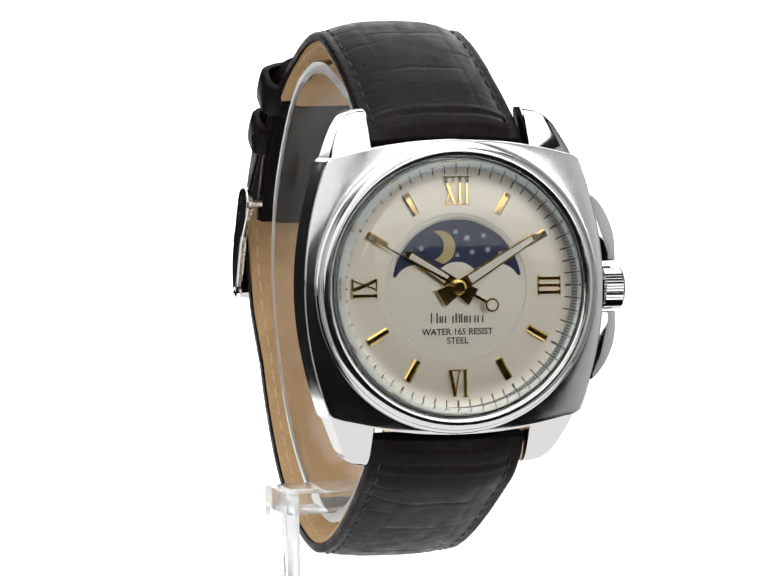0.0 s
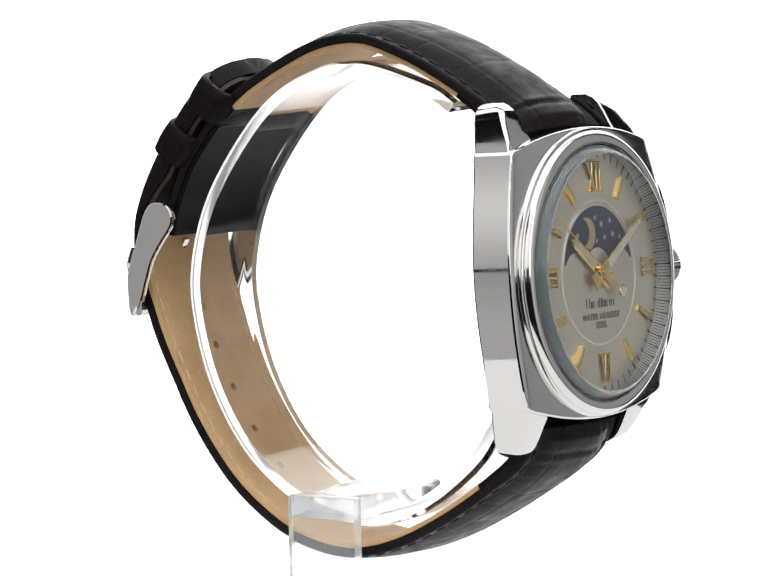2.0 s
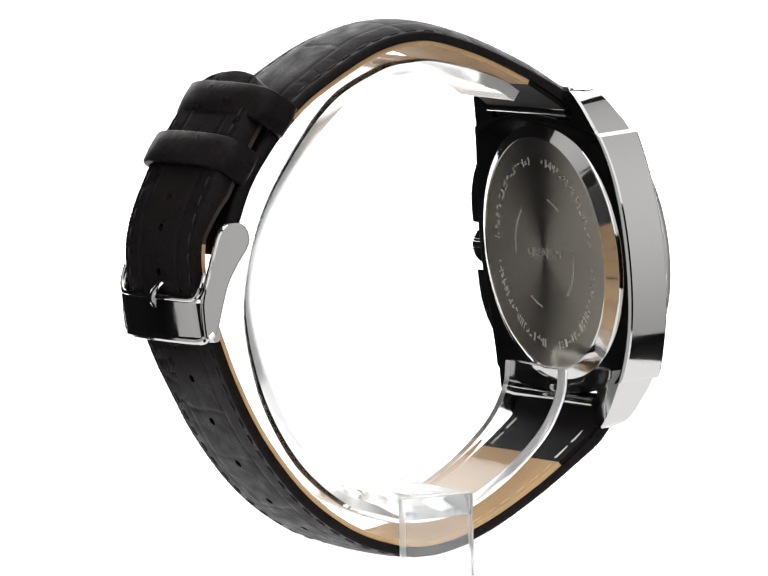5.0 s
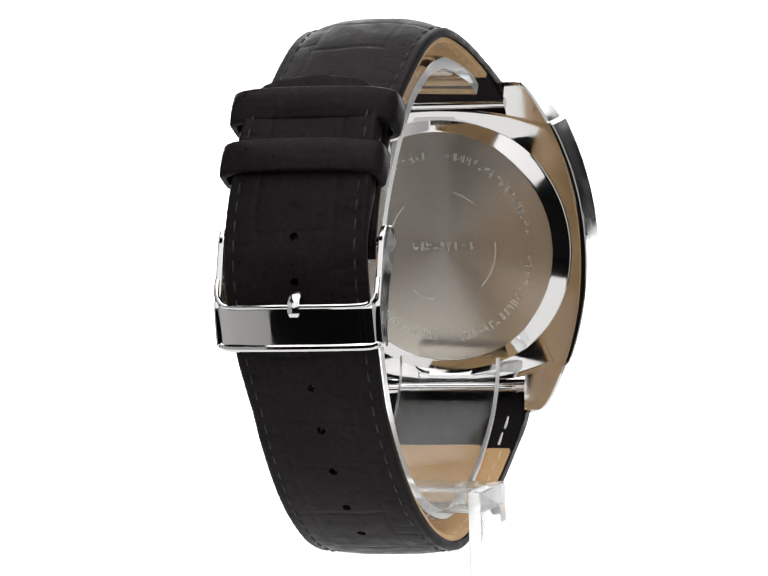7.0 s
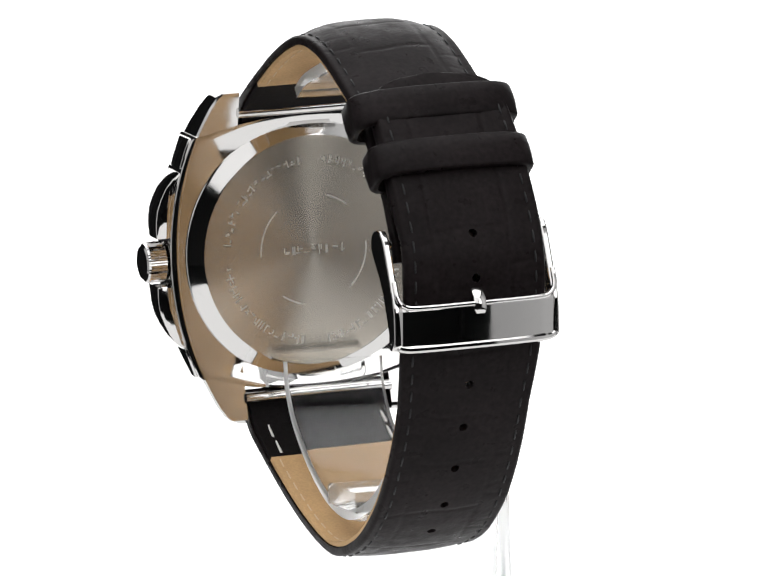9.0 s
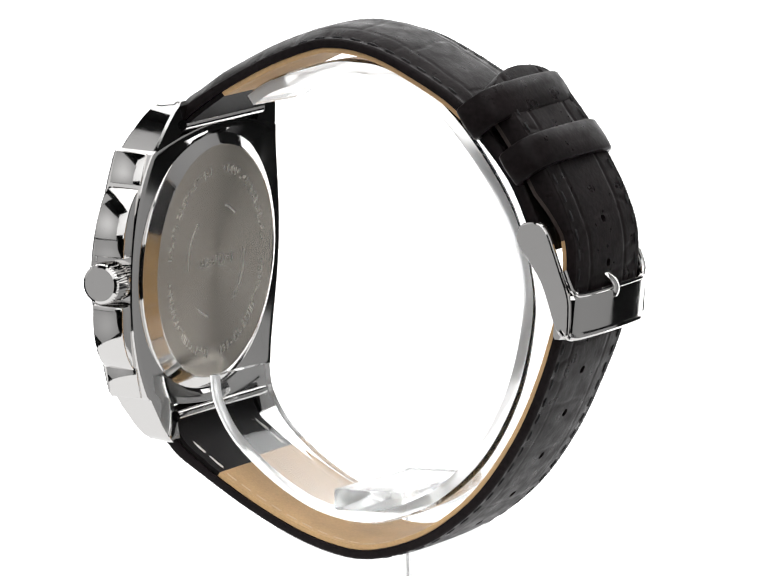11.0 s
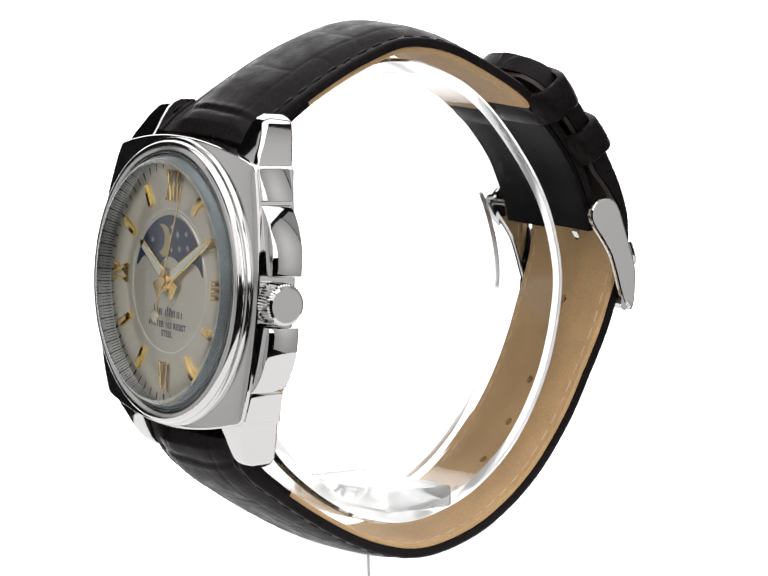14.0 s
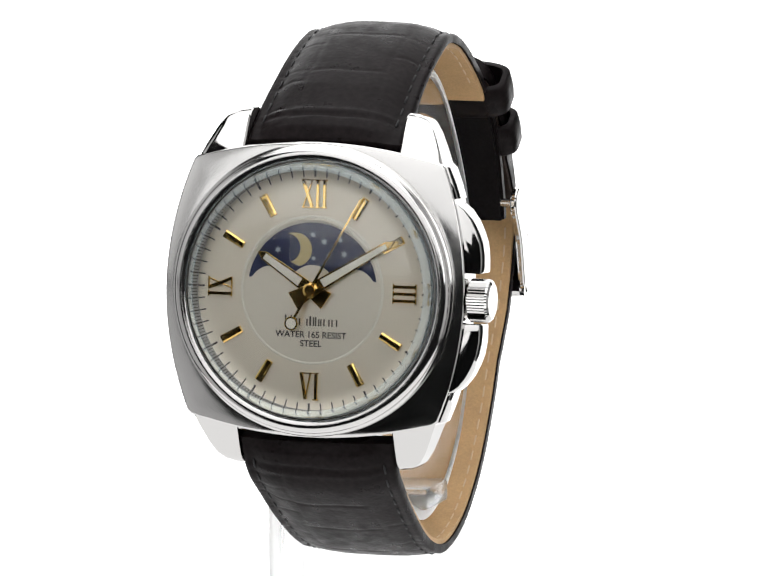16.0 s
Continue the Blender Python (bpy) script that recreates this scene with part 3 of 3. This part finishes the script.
def strap_parts(watch):
    # upper strap: from the lugs over the top down to the buckle
    L = UPPER.length
    wide = lambda s: ramp(s, [(0, 21.8), (6, 21.8), (14, 21.2), (24, 20.8), (32, 20.1), (L, 19.6)])
    pad = lambda s: ramp(s, [(0, 0.6), (1.5, 1.6), (10, 2.1), (24, 1.7), (36, 1.2), (50, 0.8), (56, 0.4), (L, 0.1)])
    scales = Scales(L, 11)
    under = lambda s: ramp(s, [(0, -2.2), (6, -1.3), (12, -0.95), (L, -0.95)])
    ridge = lambda s: 0.12 * math.exp(-((s - 4.4) / 0.4) ** 2) - 0.14 * math.exp(-((s - 3.5) / 0.35) ** 2)
    top = lambda s, x, u: 0.3 + pad(s) * puff(u) + ridge(s) * max(0.0, 1 - abs(u) ** 6) - 0.32 * scales.depth(s, x) * min(1, (1 - abs(u)) * 9)
    upper = part("upper_strap", sheet(UPPER, 0, L, wide, top, under, 60, 0.3), LEATHER, watch, "black embossed leather strap half with buckle", LEAN, smooth=60)
    low = lambda s: under(s) - 0.72
    thin = lambda s: wide(s) - 0.7
    a, b = 11.5, 54.0
    part("lining", sheet(UPPER, a, b, thin, lambda s, x, u: under(s) - 0.02, low, 10, 0.8, 0.05), TAN, upper, "tan leather lining", LEAN, smooth=60)
    part("lining_end", sheet(UPPER, 0.5, a - 0.05, thin, lambda s, x, u: under(s) - 0.02, low, 10, 0.8, 0.05), BLACK_LINING, upper, "black leather fold at the lug end", LEAN, smooth=60)
    part("lining_end", sheet(UPPER, b + 0.05, L, thin, lambda s, x, u: under(s) - 0.02, low, 10, 0.8, 0.05), BLACK_LINING, upper, "black leather fold at the buckle end", LEAN, smooth=60)
    part("stitching", stitches(UPPER, 4, 50, lambda s: (-wide(s) / 2 + 1.5, wide(s) / 2 - 1.5), lambda s: 0.3 + pad(s) * puff(0.85) - 0.02), BLACK_THREAD, upper, "", LEAN, smooth=60)
    part("lining_stitching", stitches(UPPER, 13, 49, lambda s: (-wide(s) / 2 + 1.5, wide(s) / 2 - 1.5), lambda s: low(s) - 0.02), TAN_THREAD, upper, "", LEAN, smooth=60)

    # lower strap: from the lugs under the stand, through the buckle, up to its tip
    L2 = LOWER.length
    tip = 4.5
    wide2 = lambda s: ramp(s, [(0, 21.8), (6, 21.4), (30, 19.4), (L2 - 50, 19.2), (L2 - 42, 20.3), (L2 - 30, 20.6), (L2 - 12, 20.0), (L2 - tip, 19.2)]) * (
        1.0 if s < L2 - tip else max(0.12, math.sqrt(max(0, 1 - ((s - L2 + tip) / tip) ** 2))) ** 0.7)
    pad2 = lambda s: ramp(s, [(0, 0.5), (1.5, 1.4), (10, 1.5), (26, 0.9), (46, 0.35), (L2, 0.1)])
    scales2 = Scales(L2, 23)
    under2 = lambda s: ramp(s, [(0, -2.2), (6, -1.3), (12, -0.95), (L2 - 25, -0.85), (L2 - 18, -2.4), (L2, -2.4)])
    top2 = lambda s, x, u: 0.35 + pad2(s) * puff(u) + ridge(s) * max(0.0, 1 - abs(u) ** 6) - scales2.depth(s, x) * ramp(s, [(14, 0.3), (32, 0.2), (80, 0.22), (95, 0.5)]) * min(1, (1 - abs(u)) * 9)
    lower = part("lower_strap", sheet(LOWER, 0, L2, wide2, top2, under2, 60, 0.3), LEATHER, watch, "long black embossed leather strap half with holes", LEAN, smooth=60)
    low2 = lambda s: under2(s) - 0.72
    thin2 = lambda s: wide2(s) - 0.6
    c = 13.5
    d = [k for k in range(len(LOWER.pts)) if LOWER.pts[k].x > 20 and LOWER.pts[k].y > 10.5][0] * LOWER.step
    part("tail_lining", sheet(LOWER, d + 0.05, L2 - 0.6, thin2, lambda s, x, u: under2(s) - 0.02, low2, 10, 0.8, 0.05), EDGE, lower, "dark brown lining of the strap tail", LEAN, smooth=60)
    lining = part("lining", sheet(LOWER, c, d, thin2, lambda s, x, u: under2(s) - 0.02, low2, 10, 0.8, 0.05), TAN, lower, "tan leather lining with punched holes", LEAN, smooth=60)
    part("lining_end", sheet(LOWER, 0.5, c - 0.05, thin2, lambda s, x, u: under2(s) - 0.02, low2, 10, 0.8, 0.05), BLACK_LINING, lower, "black leather fold at the lug end", LEAN, smooth=60)
    part("stitching", stitches(LOWER, 4, L2 - 6, lambda s: (-wide2(s) / 2 + 1.5, wide2(s) / 2 - 1.5), lambda s: 0.35 + pad2(s) * puff(0.85) - 0.02), BLACK_THREAD, lower, "", LEAN, smooth=60)
    part("lining_stitching", stitches(LOWER, 15, d - 3, lambda s: (-wide2(s) / 2 + 1.4, wide2(s) / 2 - 1.4), lambda s: low2(s) - 0.02), TAN_THREAD, lower, "", LEAN, smooth=60)
    part("lug_stitching", stitches(LOWER, 8.2, 12.8, lambda s: (-wide2(s) / 2 + 2.2, wide2(s) / 2 - 2.2), lambda s: low2(s) - 0.03, 2.6, 3.4, 0.22), WHITE_THREAD, lower, "white stitches", LEAN, smooth=60)
    places = []
    for s in hole_places(LOWER):
        places.append(LEAN @ LOWER.axes(s, 0.0, 0.0))
    drill(lower, places)
    drill(lining, places)

    # keepers round both layers
    for y, z, inner, outer, w, length in ((22.6, 28.3, -4.4, 2.7, 24.0, 4.9), (28.2, 21.7, -3.7, 2.8, 23.3, 4.9)):
        d = Vector((-0.56, 0.83)).normalized()
        n = Vector((d.y, -d.x))
        rings = []
        count = 56
        for k in range(count):
            a = 2 * math.pi * k / count
            cx, sn = math.cos(a), math.sin(a)
            r = (abs(cx) ** 4.5 + abs(sn) ** 4.5) ** (-1 / 4.5)
            mid, half = (inner + outer) / 2, (outer - inner) / 2
            ring = []
            for along, grow in ((-length / 2, -0.25), (-length / 2 + 0.3, 0.0), (-0.6, 0.12), (0.6, 0.12), (length / 2 - 0.3, 0.0), (length / 2, -0.25), (length / 2, -0.95), (-length / 2, -0.95)):
                x, h = (w / 2 + grow) * r * cx, mid + (half + grow) * r * sn
                h += 0.5 * (1 - (x / (w / 2)) ** 2) * (1 if sn > 0 else 0.0)
                ring.append((x + 0.4, y + n.x * h + d.x * along, z + n.y * h + d.y * along))
            rings.append(ring)
        part("keeper", loft(rings + [rings[0]], cap=False), LEATHER, watch, "black leather strap keeper", LEAN, smooth=50)


def hole_places(track):
    """Lengths along the lower strap at which its holes lie, by their heights."""
    out = []
    for z in (-30.4, -26.3, -20.8, -14.6, -8.6, -2.7, 6.4, 12.4):
        best = min(range(len(track.pts)), key=lambda k: abs(track.pts[k].y - z) + (0 if track.pts[k].x > 5 else 100))
        out.append(best * track.step)
    return out


def buckle_parts(watch):
    side = [(29.4, 13.4), (28.2, 13.1), (27.4, 12.1), (27.2, 10.9), (27.7, 9.6), (29.2, 7.5), (30.6, 5.2), (31.5, 2.6), (32.3, -0.2), (33.0, -2.0), (33.9, -2.6),
            (34.5, -2.4), (34.75, -1.2), (34.95, 1.6), (34.9, 2.9), (34.6, 4.2), (33.8, 6.6), (32.9, 9.4), (32.0, 11.9), (30.9, 13.2)]
    side = [(p.x, p.y) for p in smooth_path(side + side[:1], 0.55)[0]][:-1]
    bm = bmesh.new()
    for sx in (-1, 1):
        join(bm, prism(side, sx * 11.05, sx * 12.05, "x", 0.28, 2))
    # the curved front plate, bent round the corners
    rings = []
    for k in range(25):
        x = -12.0 + 24.0 * k / 24
        bend = 1.5 * max(0, (abs(x) - 10.5) / 1.5) ** 2
        bow = 0.9 * (1 - (x / 12.0) ** 2) - 0.75
        rings.append([(x, y - bend * 0.75 + bow, z) for y, z in ((35.9, 3.2), (36.15, 2.7), (35.5, -2.2), (35.1, -2.75), (34.5, -2.7), (34.2, -2.2), (34.9, 2.6), (35.3, 3.2))])
    join(bm, loft(rings))
    for z0, y0, r, rise in ((3.1, 35.75, 0.36, 3.6), (-2.55, 34.95, 0.62, 1.0)):
        line, _ = smooth_path([(-11.55, y0 - 1.6, z0 + rise), (-11.5, y0 - 0.9, z0 + rise * 0.45), (-10.7, y0 - 0.55, z0 + rise * 0.1), (-8.6, y0 - 0.12, z0),
                               (0, y0 + 0.3, z0), (8.6, y0 - 0.12, z0), (10.7, y0 - 0.55, z0 + rise * 0.1), (11.5, y0 - 0.9, z0 + rise * 0.45), (11.55, y0 - 1.6, z0 + rise)], 0.7)
        rings = []
        for k, p in enumerate(line):
            d = (line[min(k + 1, len(line) - 1)] - line[max(k - 1, 0)]).normalized()
            e = d.cross(Vector((0, 1, 0))).normalized()
            g = d.cross(e)
            rings.append([p + (e * math.cos(a) + g * math.sin(a)) * r for a in [2 * math.pi * q / 10 for q in range(10)]])
        join(bm, loft(rings))
    buckle = part("buckle", bm, CHROME, watch, "polished chrome buckle frame", LEAN, smooth=20)
    bar = bmesh.new()
    bmesh.ops.create_cone(bar, cap_ends=True, segments=14, radius1=0.7, radius2=0.7, depth=22.4)
    bar.transform(Matrix.Translation((0, 28.9, 11.1)) @ Matrix.Rotation(math.pi / 2, 4, "Y"))
    part("buckle_bar", bar, CHROME, buckle, "", LEAN, smooth=40)
    line, _ = smooth_path([(32.9, 7.4), (33.5, 6.4), (34.2, 5.2), (35.2, 4.5), (35.95, 3.6), (36.15, 2.6), (35.7, 1.6)], 0.4)
    rings = []
    for k, p in enumerate(line):
        q = line[min(k + 1, len(line) - 1)] - line[max(k - 1, 0)]
        q.normalize()
        n = Vector((-q.y, q.x))
        w = 0.85 if k > 4 else 0.6
        rings.append([(w * a, p.x + n.x * 0.38 * b, p.y + n.y * 0.38 * b) for a, b in
                      ((-1, -0.6), (-0.8, -1), (0.8, -1), (1, -0.6), (1, 0.5), (0.7, 1), (-0.7, 1), (-1, 0.5))])
    part("pin", loft(rings), CHROME, buckle, "chrome buckle pin", LEAN, smooth=40)


def wristwatch():
    watch = tagged(new("wristwatch"), "steel wristwatch with cream moon-phase dial and black leather strap", "watch")
    case_parts(watch)
    dial_parts(watch)
    ticking = pointers_of_watch(watch)
    glass = part("crystal", lathe([(0, -2.85), (8, -2.82), (14, -2.72), (16.2, -2.62), (16.5, -2.5), (16.85, -2.15), (17.22, -1.5), (17.3, -1.25), (16.9, -1.15), (14, -1.5), (8, -1.75), (0, -1.8)], 96),
                 CRYSTAL, watch, "clear domed watch crystal", CASE, smooth=40)
    glass.visible_shadow = False
    part("crystal_edge", lathe([(16.25, -2.65), (16.54, -2.53), (16.89, -2.18), (17.26, -1.52), (17.36, -1.2)], 96), GLASS_EDGE, watch, "bluish ground edge of the crystal", CASE, smooth=40)
    strap_parts(watch)
    buckle_parts(watch)
    return watch, ticking


# ---- the stand ----
BAND = [(-17.8, 29.0), (-14.0, 31.2), (-5.0, 33.8), (0.0, 34.0), (4.5, 33.2), (11.8, 29.6), (18.0, 23.2), (23.8, 14.1), (26.5, 5.0), (26.4, -2.5),
        (23.7, -12.2), (18.5, -21.0), (11.6, -27.1), (5.0, -30.0), (-1.0, -31.0), (-7.0, -30.0), (-12.0, -27.8), (-17.0, -24.4), (-21.7, -19.9), (-24.4, -15.0), (-25.0, -11.0)]


def display_stand():
    stand = tagged(new("display_stand"), "clear acrylic watch stand with a C-shaped band", "stand")
    up = Matrix.Translation((0, 0, LIFT))
    ring = Track(BAND, 1, 1.0)
    parts = [part("band", sheet(ring, 0, ring.length, lambda s: 14.6, lambda s, x, u: 0.0, lambda s: -1.9, 16, 1.0, 0.3), BAND_ACRYLIC, stand, "", Matrix.Translation((-1.4, 0, LIFT)), smooth=40)]
    parts.append(part("arm", box_mesh(-15.9, 7.2, -4.7, 6.2, -29.0, -25.9, 0.5), ACRYLIC, stand, "", up, smooth=40))
    parts.append(part("post", box_mesh(-16.1, -14.1, -4.75, 6.25, -42.3, -25.85, 0.35), CLEAR, stand, "", up, smooth=40))
    parts.append(part("foot", box_mesh(-16.15, 11.5, -4.8, 6.3, -44.0, -42.2, 0.3), CLEAR, stand, "", up, smooth=40))
    for ob in parts:
        ob.visible_shadow = False
    for ob, axis in ((parts[0], 0), (parts[2], 1), (parts[3], 0)):
        ob.data.materials.append(FROSTED)
        for f in ob.data.polygons:
            if abs(f.normal[axis]) > 0.6:
                f.material_index = 1
    return stand


studio()
plate = turntable()
watch, ticking = wristwatch()
stand = display_stand()


def motions():
    """The stand and the watch turn together; the second hand ticks."""
    rows = []
    for k in range(33):
        t = k * 0.5
        a = math.degrees(0.299642 + 0.356968 * t - 0.0001468 * (t - 8) ** 2)
        rows.append((t, pose(0, 0, 0, 0, 0, a)))
    walk(watch, rows)
    walk(stand, rows)
    walk(plate, [(t, pose(0, 0, -0.0205) @ m) for t, m in rows])

    def at(second):
        m = CASE @ Matrix.Translation((0, -1.25, 0)) @ Matrix.Rotation(radians(6 * second), 4, "Y")
        m.translation *= MM
        return m
    ticks = [(0.0, at(FIRST))]
    for k in range(15):
        ticks += [(k + TICK, at(FIRST + k)), (k + TICK + 0.1, at(FIRST + 1 + k))]
    ticks.append((16.0, at(FIRST + 15)))
    walk(ticking, ticks)


TICK, FIRST = 1.07, 49.75
motions()
